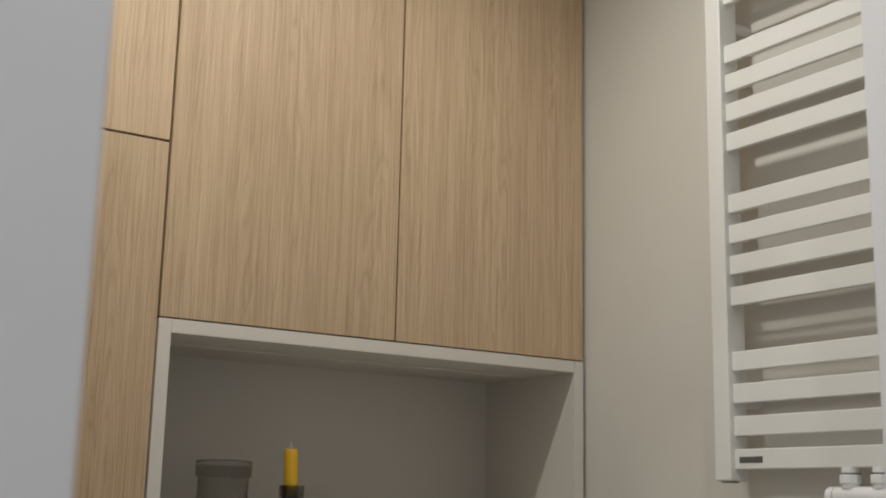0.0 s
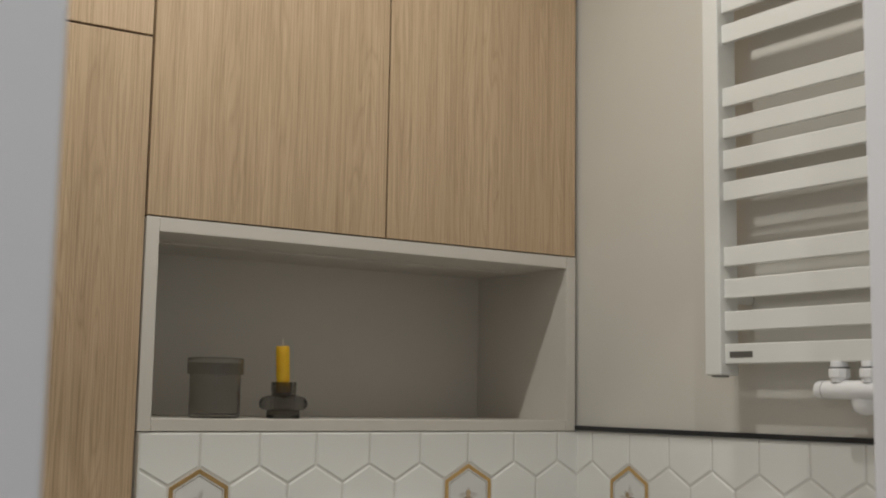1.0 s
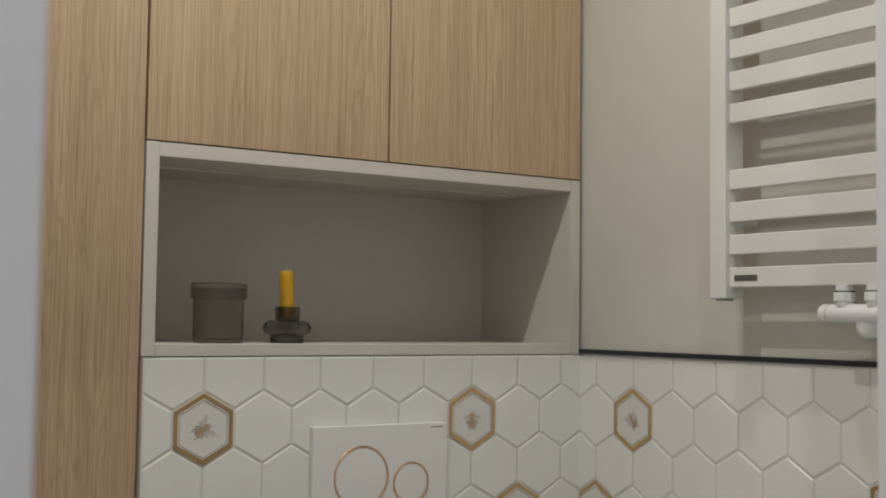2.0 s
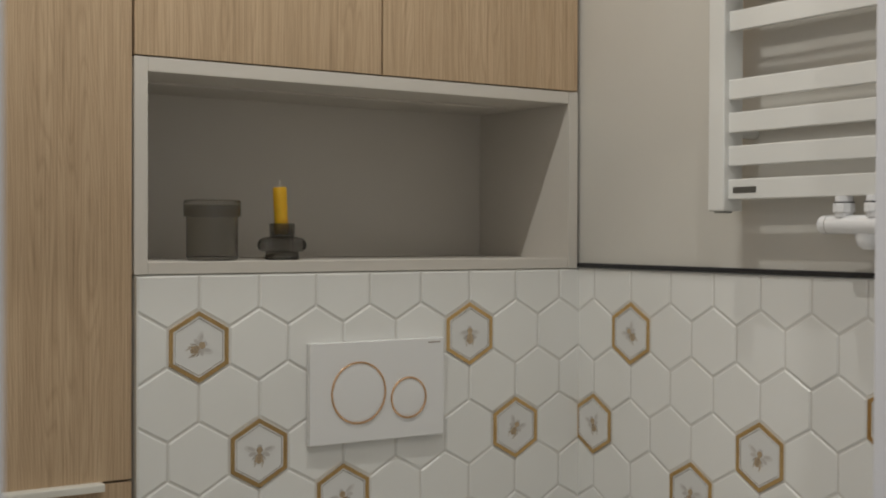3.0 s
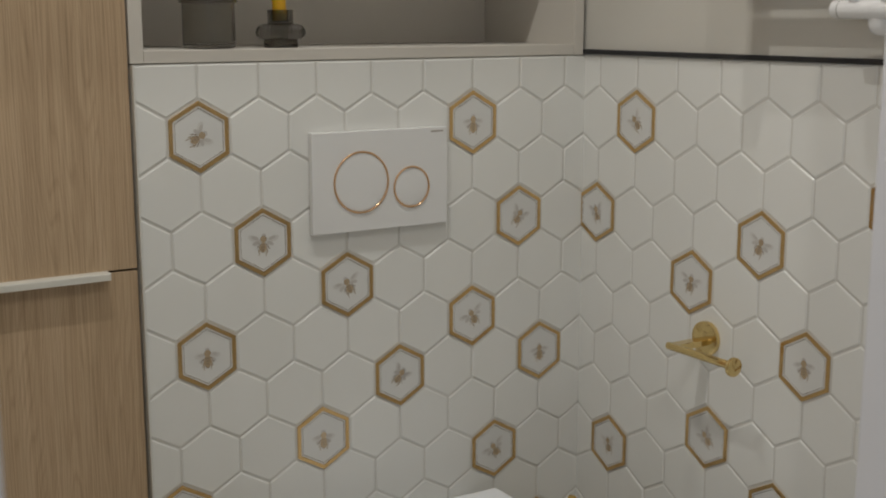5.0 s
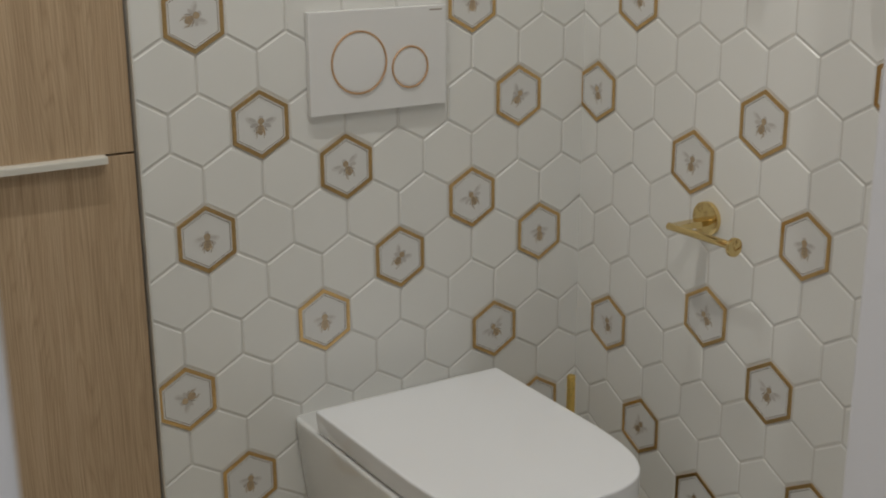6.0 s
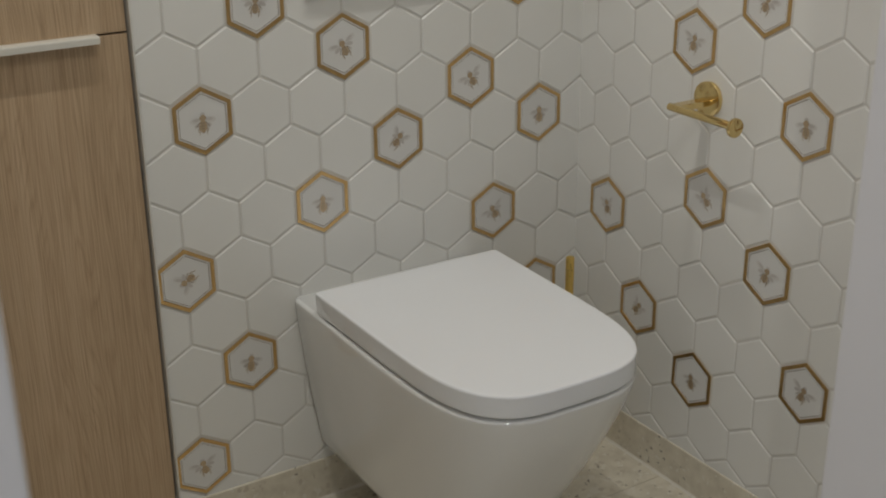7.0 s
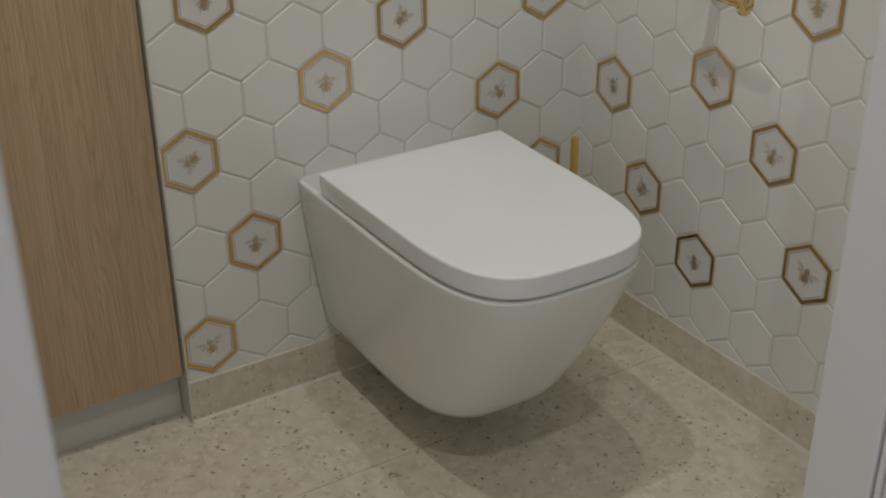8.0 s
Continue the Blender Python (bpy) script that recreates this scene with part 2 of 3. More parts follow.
def lathe(profile, seg=40, closed=False, flute=0.0, count=36, lo=0.0, hi=0.0):
    """A turned body about z from (radius, height) pairs; flutes between the heights lo and hi."""
    rings = []
    for r, z in profile:
        ring = []
        for i in range(seg):
            a = 2 * math.pi * i / seg
            k = r * (1 + flute * math.cos(count * a)) if lo < z < hi else r
            ring.append((k * math.cos(a), k * math.sin(a), z))
        rings.append(ring)
    if closed:
        rings.append(rings[0])
        return loft(rings, False, False)
    return loft(rings)


def rod(a, b, r, seg=20, cap=0.0015, bm=None):
    """A round bar from a to b with eased ends."""
    a, b = Vector(a), Vector(b)
    d = (b - a)
    turn = d.to_track_quat("Z", "Y").to_matrix()
    n = d.length
    prof = [(r - cap, 0), (r - cap * 0.3, cap * 0.3), (r, cap), (r, n - cap), (r - cap * 0.3, n - cap * 0.3), (r - cap, n)]
    rings = [[a + turn @ Vector((k * math.cos(2 * math.pi * i / seg), k * math.sin(2 * math.pi * i / seg), z)) for i in range(seg)] for k, z in prof]
    return loft(rings, bm=bm)


def wall_box(name, x0, x1, y0, y1, z0, z1, mat, bevel=0.0):
    return tagged(part(name, box(x0, x1, y0, y1, z0, z1, bevel), mat), kind="structure")


# ---- the room's shell ----
floor = wall_box("floor", -1.90, 1.30, -2.70, 0.45, -0.10, -0.003, GROUT_FLOOR)
tagged(floor, "beige terrazzo tile floor with brown and pale chips", "floor")
ceiling = tagged(wall_box("ceiling", -1.90, 1.30, -2.70, 0.45, CEIL, CEIL + 0.12, CEIL_PAINT), "plain white painted ceiling", "ceiling")
wall_back = wall_box("wall_back", NICHE_L + 0.004, XC + 0.004, 0.0013, 0.33, 0.0, NICHE_B - 0.001, GROUT)
tagged(wall_back, "boxed-out wall of white hexagonal tiles with gold decor tiles", "wall")
tagged(wall_box("wall_north", -1.90, 1.30, 0.34, 0.46, 0.0, CEIL, WALL_PAINT), "plain greige painted wall behind the cabinets", "wall")
wall_right = wall_box("wall_right", XC + 0.0013, XC + 0.13, DOOR_S, 0.33, 0.0, NICHE_B + 0.005, GROUT)
tagged(wall_right, "wall of white hexagonal tiles with gold decor tiles", "wall")
tagged(wall_box("wall_right_upper", XC + 0.004, XC + 0.13, DOOR_S, 0.33, NICHE_B + 0.005, CEIL, WALL_PAINT), "smooth greige painted wall above the tiles", "wall")
tagged(wall_box("wall_left", LEFT - 0.12, LEFT, DOOR_N, 0.34, 0.0, CEIL, WALL_PAINT), "plain greige painted side wall", "wall")
tagged(part("trim_black", box(XC - 0.005, XC + 0.004, DOOR_N, 0.001, NICHE_B + 0.0016, NICHE_B + 0.0096, 0.0008), BLACK_TRIM),
       "thin black metal edge trim above the tiles", "trim", kind="structure")

# wall with the doorway, and the hall behind the camera
doorwall = bmesh.new()
box(-1.90, JAMB_L - 0.015, DOOR_S, DOOR_N, 0.0, CEIL, bm=doorwall)
box(JAMB_R + 0.015, 1.30, DOOR_S, DOOR_N, 0.0, CEIL, bm=doorwall)
box(JAMB_L - 0.015, JAMB_R + 0.015, DOOR_S, DOOR_N, 2.075, CEIL, bm=doorwall)
tagged(part("wall_door", doorwall, HALL_PAINT), "white painted wall with an open doorway", "wall", kind="structure")
tagged(wall_box("wall_hall_south", -1.90, 1.30, -2.82, -2.70, 0.0, CEIL, HALL_PAINT), "plain white hall wall", "wall")
# this opening and its window are added to hold the cool fill lamp
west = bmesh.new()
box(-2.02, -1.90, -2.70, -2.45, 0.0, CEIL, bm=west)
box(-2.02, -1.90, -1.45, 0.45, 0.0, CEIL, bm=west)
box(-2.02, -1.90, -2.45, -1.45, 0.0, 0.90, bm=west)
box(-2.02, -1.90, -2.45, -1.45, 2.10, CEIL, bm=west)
tagged(part("wall_hall_west", west, HALL_PAINT), "white hall wall with an added opening for fill light", "wall", kind="structure")
window = tagged(empty("added_window_1", "added unseen hall window with white frame, for fill light", "window"), kind="structure")
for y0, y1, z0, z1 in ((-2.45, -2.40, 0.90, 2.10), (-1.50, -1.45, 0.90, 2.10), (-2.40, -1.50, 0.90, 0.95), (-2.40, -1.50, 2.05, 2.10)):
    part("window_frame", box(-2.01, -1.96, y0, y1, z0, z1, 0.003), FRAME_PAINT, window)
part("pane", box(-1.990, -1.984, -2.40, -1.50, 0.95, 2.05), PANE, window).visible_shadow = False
tagged(wall_box("wall_hall_east", 1.30, 1.42, -2.70, 0.45, 0.0, CEIL, HALL_PAINT), "plain white hall wall", "wall")

door_frame = tagged(empty("door_frame", "white painted frame of an open doorway", "door frame"), kind="structure")
part("jamb", box(JAMB_L - 0.015, JAMB_L - 0.003, DOOR_S, DOOR_N + 0.002, 0, 2.06, 0.001), FRAME_PAINT, door_frame)
part("jamb", box(JAMB_R, JAMB_R + 0.015, DOOR_S + 0.0115, DOOR_N + 0.002, 0, 2.06, 0.003), FRAME_PAINT, door_frame)
part("rebate_strip", box(JAMB_R + 0.001, JAMB_R + 0.0148, DOOR_S + 0.0002, DOOR_S + 0.0075, 0, 2.06, 0.0015), FRAME_PAINT, door_frame)
# grey strip paints the shadow of the gap between jamb and rebate
part("groove_shade", box(JAMB_R + 0.005, JAMB_R + 0.0148, DOOR_S + 0.0076, DOOR_S + 0.0114, 0, 2.06), PLUG_AND_GROOVE, door_frame, "grey strip standing in for shade in the jamb groove")
part("head", box(JAMB_L - 0.015, JAMB_R + 0.015, DOOR_S, DOOR_N + 0.002, 2.0605, 2.075, 0.001), FRAME_PAINT, door_frame)
part("casing", box(JAMB_L - 0.085, JAMB_L, DOOR_S - 0.020, DOOR_S - 0.0005, 0, 2.06, 0.003), FRAME_PAINT, door_frame)
part("casing", box(JAMB_R + 0.004, JAMB_R + 0.085, DOOR_S - 0.020, DOOR_S - 0.0005, 0, 2.06, 0.004), FRAME_PAINT, door_frame)
part("casing", box(JAMB_L - 0.085, JAMB_R + 0.085, DOOR_S - 0.020, DOOR_S - 0.0005, 2.0605, 2.14, 0.003), FRAME_PAINT, door_frame)

# terrazzo baseboards
tagged(wall_box("baseboard_back", NICHE_L + 0.003, XC - 0.004, -0.0045, 0.0015, 0.0, BASE, TERRAZZO, 0.0008), "beige terrazzo baseboard under the tiles", "baseboard")
tagged(wall_box("baseboard_right", XC - 0.0025, XC + 0.0015, DOOR_N + 0.003, 0.001, 0.0, BASE, TERRAZZO, 0.0012), "beige terrazzo baseboard under the tiles", "baseboard")
tagged(wall_box("trim_edge", NICHE_L + 0.0005, NICHE_L + 0.0035, -0.009, 0.30, 0.0, NICHE_B - 0.002, PLINTH, 0.0006), "pale grey edge trim beside the tiled wall", "trim")

# silicone bead between floor and baseboards
for name, a, b, out in (("trim_joint_back", (NICHE_L + 0.004, -0.0045), (XC - 0.006, -0.0045), (0, -1)),
                        ("trim_joint_right", (XC - 0.0025, DOOR_N + 0.004), (XC - 0.0025, -0.003), (-1, 0))):
    sect = ((0.0, 0.0), (0.0040, 0.0), (0.0022, 0.0016), (0.0, 0.0042))
    bead = loft([[(x + out[0] * (d - 0.0004), y + out[1] * (d - 0.0004), z) for d, z in sect] for x, y in (a, b)])
    tagged(part(name, bead, CAULK), "thin pale silicone joint along the floor", "trim", kind="structure")

# ---- open shelf above the tiles ----
TH = 0.0205
shelf = empty("wall_shelf", "warm grey laminate open shelf box, recessed above the tiles", "shelf", at=pose(0, 0, NICHE_B))
H = NICHE_T - NICHE_B
part("side_panel", box(NICHE_L, NICHE_L + TH, -0.001, 0.30, 0, H, 0.0008), SHELF, shelf)
part("side_panel", box(NICHE_R - TH, NICHE_R, -0.001, 0.30, 0, H, 0.0008), SHELF, shelf)
part("bottom_panel", box(NICHE_L + TH + 0.0004, NICHE_R - TH - 0.0004, 0.0, 0.30, 0.0, 0.0182, 0.0008), SHELF, shelf)
part("top_panel", box(NICHE_L + TH + 0.0004, NICHE_R - TH - 0.0004, 0.0, 0.30, H - 0.0212, H, 0.0008), SHELF, shelf)
part("back_panel", box(NICHE_L + TH + 0.0004, NICHE_R - TH - 0.0004, 0.281, 0.30, 0.0183, H - 0.0213), SHELF, shelf)
part("light_strip", box(NICHE_L + TH + 0.012, NICHE_R - TH - 0.055, 0.118, 0.138, H - 0.0245, H - 0.0211, 0.0008), SHELF, shelf, "thin white unlit strip")

# ---- cabinets ----
DZ = NICHE_T + 0.0025
MID = 3.22 * P
wall_cabinet = empty("wall_cabinet", "light oak cabinet with two tall handleless doors above the shelf", "cabinet", at=pose(0, 0, DZ))
TOP = CEIL - 0.02 - DZ
# body behind the doors, its colour darkens the gaps
part("body", box(NICHE_L + 0.002, NICHE_R - 0.001, 0.020, 0.30, 0.001, TOP, 0.001), GAP_SHADE, wall_cabinet)


def door_leaf(x0, x1, z0, z1, front, parent):
    return part("door", box(-(x1 - x0) / 2, (x1 - x0) / 2, front, front + 0.0185, -(z1 - z0) / 2, (z1 - z0) / 2, 0.0007), OAK, parent,
                at=pose((x0 + x1) / 2, 0, (z0 + z1) / 2))


door_leaf(NICHE_L + 0.001, MID - 0.0016, 0.0, TOP, 0.0, wall_cabinet)
door_leaf(MID + 0.0016, NICHE_R - 0.0005, 0.0, TOP, 0.0, wall_cabinet)

tall_cabinet = empty("tall_cabinet", "tall light oak cabinet with three doors and a recessed grey plinth", "cabinet")
CL = LEFT + 0.004
S1, S2, S0 = ROW1 - 1.93 * P, ROW1 + 7.19 * P, 0.094
part("body", box(CL, CAB_R - 0.0012, 0.021, 0.32, 0.088, CEIL - 0.02, 0.001), GAP_SHADE, tall_cabinet)
low = door_leaf(CL, CAB_R, S0, S1 - 0.0016, 0.0015, tall_cabinet)
door_leaf(CL, CAB_R, S1 + 0.0016, S2 - 0.0018, 0.0015, tall_cabinet)
door_leaf(CL, CAB_R, S2 + 0.0018, CEIL - 0.02, 0.0015, tall_cabinet)
part("plinth", box(CL, CAB_R + 0.002, 0.036, 0.052, 0.0, 0.088, 0.0006), PLINTH, tall_cabinet, "smooth grey plinth")
# hooked handle on the top edge of the lower door
HX0, HX1 = -0.148 - 0.30, -0.148
prof = [(0.012, 0.0), (0.012, 0.0012), (-0.0155, 0.0012), (-0.0172, 0.0004), (-0.0178, -0.0012), (-0.0178, -0.0095), (-0.0160, -0.0095), (-0.0160, -0.0012), (0.0, -0.0012), (0.0, 0.0)]
cxh, czh = (CL + CAB_R) / 2, (S0 + S1 - 0.0016) / 2
part("handle", loft([[(x, y, S1 + 0.0010 + z) for y, z in prof] for x in (HX0, HX1)]), HANDLE, low, "cream metal edge handle", at=pose(-cxh, 0, -czh))

# ---- radiator ----
RX = XC - 0.0785          # front of the posts
RY0, RY1 = -4.09 * P, -4.09 * P - 0.49
PW, PD = 0.0325, 0.040
ZB = ROW1 + 2.11 * P
radiator = empty("towel_radiator", "white enamel towel radiator with flat bars in groups of four", "radiator", at=pose(0, 0, 0))
ZT = ROW1 + 10.9 * P
for y0 in (RY0 - PW, RY1):
    part("post", box(RX, RX + PD, y0, y0 + PW, ZB, ZT, 0.0022), RAD_WHITE, radiator)
    part("end_cap", rod((RX + 0.016, y0 + PW / 2, ZB - 0.003), (RX + 0.016, y0 + PW / 2, ZB + 0.002), 0.0135, 20), PLUG_AND_GROOVE, radiator, "small grey plug")
    for z in (ZB + 0.12, ZT - 0.12):
        part("bracket", rod((RX + PD - 0.002, y0 + PW / 2, z), (XC + 0.006, y0 + PW / 2, z), 0.009, 16), RAD_WHITE, radiator)
BH = 0.030
bars = [2.285 + 0.5045 * i for i in range(4)] + [4.834 + 0.5045 * i for i in range(4)] + [7.384 + 0.5045 * i for i in range(4)] + [9.93, 10.43]
for i, b0 in enumerate(bars):
    z0 = ROW1 + b0 * P
    part("bar", box(RX + 0.0100, RX + 0.0185, RY1 + PW - 0.001, RY0 - PW + 0.001, z0, z0 + BH, 0.0016), RAD_WHITE, radiator)
part("badge", box(RX + 0.0093, RX + 0.0105, RY0 - PW - 0.055, RY0 - PW - 0.0095, ROW1 + 2.378 * P, ROW1 + 2.472 * P, 0.0003), BADGE, radiator, "small dark rectangular badge")
VX = RX + 0.018
VZ = ROW1 + 1.893 * P
valve = part("valve", rod((VX, -6.12 * P, VZ), (VX, -7.75 * P, VZ), 0.0130, 28, 0.005), VALVE_WHITE, radiator, "glossy white valve block", smooth=True)
for y in (-6.51 * P, -7.03 * P):
    part("nut", rod((VX, y, VZ + 0.016), (VX, y, VZ + 0.0295), 0.0150, 10, 0.002), VALVE_WHITE, valve)
    part("gasket", rod((VX, y, VZ + 0.0290), (VX, y, VZ + 0.0312), 0.0140, 20, 0.0005), GASKET, valve)
    part("pipe", rod((VX, y, VZ + 0.010), (VX, y, ROW1 + 2.29 * P), 0.0120, 20, 0.0005), VALVE_WHITE, valve)
part("collar", rod((VX, -6.262 * P, VZ), (VX, -6.275 * P, VZ), 0.01315, 28, 0.0002), PLUG_AND_GROOVE, valve, "fine dark seam", smooth=True)
dome = lathe([(0.001, -0.0345), (0.010, -0.033), (0.0165, -0.028), (0.0195, -0.020), (0.0205, -0.010), (0.0205, 0.0)], 28)
part("thermostat", dome, VALVE_WHITE, valve, smooth=True, at=pose(VX + 0.014, -6.84 * P, VZ))

# ---- flush plate ----
PL, PR, PT, PB, PF = 1.823 * P, 4.388 * P, ROW1 - 0.030 * P, ROW1 - 1.683 * P, -0.0125
plate = empty("flush_plate", "white rectangular flush plate with two gold-ringed round buttons", "flush plate", at=pose((PL + PR) / 2, 0, (PT + PB) / 2))
w2, h2 = (PR - PL) / 2, (PT - PB) / 2
part("plate", box(-w2, w2, PF, -0.0005, -h2, h2, 0.0012), PLATE_WHITE, plate)
for bx, bz, br in ((2.718, -0.872, 0.500), (3.674, -1.013, 0.337)):
    at = pose(bx * P - (PL + PR) / 2, PF, ROW1 + bz * P - (PT + PB) / 2, 90, 0, 0)
    r = br * P
    tube = [(r + 0.0017 * math.cos(a), 0.0008 + 0.0017 * math.sin(a)) for a in [2 * math.pi * k / 10 for k in range(10)]]
    part("button_ring", lathe(tube, 72, True), ROSE, plate, "thin polished rose-gold ring", smooth=True, at=at)
    part("button", lathe([(r - 0.0017, -0.001), (r - 0.0017, 0.0004), (r - 0.0027, 0.0010), (r - 0.006, 0.0012)], 64), PLATE_WHITE, plate, smooth=True, at=at)
part("mark", box(4.062 * P - (PL + PR) / 2, 4.303 * P - (PL + PR) / 2, PF - 0.0003, PF + 0.0005, h2 - 0.0078, h2 - 0.0060), PRINT_AND_GAP_BROWN, plate, "tiny grey maker's bar")


# ---- toilet ----
WX = 3.18 * P


def outline(half, back, front, n=4.0, start=0.50, corner=0.012, count=26):
    """Plan of bowl and lid: straight sides, a superellipse front, small back corners."""
    mid = back + (front - back) * start
    pts = [(WX - half + corner, back), (WX - half + 0.3 * corner, back - 0.3 * corner), (WX - half, back - corner)]
    b = mid - front
    for i in range(count + 1):
        a = math.pi * i / count
        c, s = math.cos(a), math.sin(a)
        pts.append((WX - half * math.copysign(abs(c) ** (2 / n), c), mid - b * abs(s) ** (2 / n)))
    pts += [(WX + half, back - corner), (WX + half - 0.3 * corner, back - 0.3 * corner), (WX + half - corner, back)]
    return [(WX + (x - WX) * (1 - 0.045 * (y / -0.55) ** 1.5 if y < 0 else 1), y) for x, y in pts]


def ring_at(pts, z, inset=0.0):
    cx, cy = WX, sum(p[1] for p in pts) / len(pts)
    out = []
    for x, y in pts:
        d = Vector((x - cx, y - cy))
        k = 1 - inset / max(d.length, 1e-6)
        out.append((cx + d.x * k, cy + d.y * k, z))
    return out


toilet = empty("toilet", "white ceramic wall-hung toilet with closed flat lid", "toilet", at=pose(WX, 0, 0, 0, 0, -0.8) @ pose(-WX, 0, 0))
RIM = ROW1 - 6.80 * P
HALF = 1.795 * P
FRONT = -5.63 * P
rings = []
for s in [0.0, 0.0005, 0.0015, 0.003, 0.005, 0.0075, 0.0105, 0.014, 0.03, 0.06, 0.10, 0.2, 0.3, 0.4, 0.5, 0.6, 0.7, 0.8, 0.88, 0.94, 0.975, 0.993, 1.0]:
    z = RIM - 0.0012 - s * 0.316
    taper = s ** 1.35
    e = 0.0050 * max(0.0, 1 - s / 0.014) ** 2
    rnd = 0.024 * max(0.0, (s - 0.86) / 0.14) ** 2.6
    half = HALF + 0.0035 - 0.044 * taper - rnd - e
    front = FRONT + 0.172 * s ** 1.25 + rnd * 1.2 + e
    lift = 0.0025 if s < 0.02 else 0.0     # the rim rises a little at the wall
    rings.append([(x, y, z + (lift if y > -0.05 else 0.0)) for x, y in outline(half, -0.0005, front, 3.5 - 0.3 * s, 0.5)])
part("bowl", loft(rings), CERAMIC, toilet, "glossy white ceramic bowl", smooth=True)
LB, LF = -0.0795, FRONT - 0.001


def slab(z0, z1, half, back, front, ease, round_back=0.0):
    """Seat or lid: eased edges, and a back edge that swells by round_back."""
    pts = outline(half, back, front, 3.5, 0.46, 0.005)
    q = [math.pi / 2 * k / 6 for k in range(7)]
    prof = [(ease * (1 - math.sin(a)), z0 + ease * (1 - math.cos(a))) for a in q] + [(0.0, z0 + (z1 - z0) * k) for k in (0.25, 0.4, 0.55, 0.7, 0.82)] + [(ease * (1 - math.cos(a)), z1 - ease * (1 - math.sin(a))) for a in q]
    prof += [(0.012, z1 + 0.0003), (0.05, z1 + 0.0006)]
    rows = []
    for i, z in prof:
        k = min(max((z - z0) / (z1 - z0), 0.0), 1.0)
        swell = round_back * (4 * k * (1 - k) - 1.6 * (1 - k))
        rows.append([(x, y + (swell if y > back - 0.03 else 0.0), z) for x, y, z in ring_at(pts, z, i)])
    return loft(rows)


part("seat", slab(RIM + 0.0005, RIM + 0.0105, HALF - 0.060, LB, LF + 0.060, 0.0015), LID_WHITE, toilet, smooth=True)
part("lid", slab(RIM + 0.0044, RIM + 0.0392, HALF, LB, LF, 0.0034, 0.0055), LID_WHITE, toilet, "flat white closed lid", smooth=True)
for hx in (WX - 0.075, WX + 0.075):
    part("hinge", rod((hx, LB + 0.004, RIM - 0.001), (hx, LB + 0.004, RIM + 0.012), 0.011, 20), LID_WHITE, toilet)

# ---- toilet paper holder ----
holder = empty("toilet_paper_holder", "polished brass toilet paper holder, empty, on the tiled wall", "paper holder", at=pose(XC, -3.375 * P, ROW1 - 3.455 * P))
part("flange", rod((0.001, 0, 0), (-0.008, 0, 0), 0.0285, 40, 0.0012), BRASS, holder, smooth=True)
AX = -0.074
part("arm", box(AX, -0.006, -0.0105, 0.0105, -0.0095, 0.0010, 0.0018), BRASS, holder)
part("bar", rod((AX, 0.013, -0.0045), (AX, -0.130, -0.0045), 0.0064, 24), BRASS, holder, smooth=True)
part("end_stop", rod((AX, -0.127, -0.0055), (AX, -0.134, -0.0055), 0.0150, 32), BRASS, holder, smooth=True)

# ---- toilet brush in the corner ----
brush = empty("toilet_brush", "polished brass toilet brush standing in the corner", "toilet brush", at=pose(6.66 * P, -0.085, 0))
part("handle", rod((0, 0, 0.10), (0, 0, ROW1 - 6.93 * P), 0.0078, 20), BRASS_SATIN, brush, smooth=True)
part("holder", lathe([(0.030, 0.0), (0.032, 0.002), (0.032, 0.118), (0.030, 0.12), (0.008, 0.12)], 32), BRASS, brush, smooth=True)

# ---- things on the shelf ----
SZ = NICHE_B + 0.0182
jar = empty("storage_jar", "smoked grey glass jar with a glass lid, on the shelf", "jar", at=pose(0.535 * P, 0.078, SZ))
part("jar_body", lathe([(0.036, 0.0), (0.0395, 0.002), (0.0405, 0.006), (0.0405, 0.085), (0.0385, 0.085), (0.0385, 0.008), (0.036, 0.006)], 56), SMOKE, jar, smooth=True)
part("jar_lid", lathe([(0.0425, 0.069), (0.0448, 0.069), (0.0448, 0.0915), (0.0440, 0.094), (0.0415, 0.095), (0.0415, 0.092), (0.0425, 0.0905)], 56), SMOKE, jar, smooth=True)
chold = empty("candle_holder", "low ribbed smoked-glass candle holder on the shelf", "candle holder", at=pose(1.765 * P, 0.078, SZ))
part("foot", lathe([(0.0265, 0.0), (0.0278, 0.0015), (0.0270, 0.012), (0.0255, 0.014)], 48), SMOKE_DARK, chold, smooth=True)
part("belly", lathe([(0.024, 0.0125), (0.0318, 0.014), (0.0366, 0.018), (0.0382, 0.0235), (0.0366, 0.0295), (0.0325, 0.0345), (0.025, 0.0375), (0.020, 0.038)], 256, False, 0.05, 32, 0.013, 0.0375), SMOKE_DARK, chold, "ribbed round belly", smooth=True)
part("cup", lathe([(0.0195, 0.0375), (0.0208, 0.039), (0.0208, 0.0585), (0.0200, 0.0592), (0.0145, 0.0592), (0.0140, 0.042), (0.010, 0.040)], 48), SMOKE_DARK, chold, smooth=True)
candle = empty("candle", "yellow wax candle with a pale wick, unlit", "candle", at=pose(1.758 * P, 0.078, SZ + 0.0425, 0, -2.8, 0))
part("wax", lathe([(0.0105, 0.0), (0.0112, 0.002), (0.0112, 0.03), (0.0114, 0.06), (0.0113, 0.0735), (0.0104, 0.0755), (0.004, 0.0744)], 28), WAX, candle, smooth=True)
part("wick", rod((0, 0, 0.073), (0.001, 0.0005, 0.087), 0.0007, 8, 0.0003), WICK, candle)

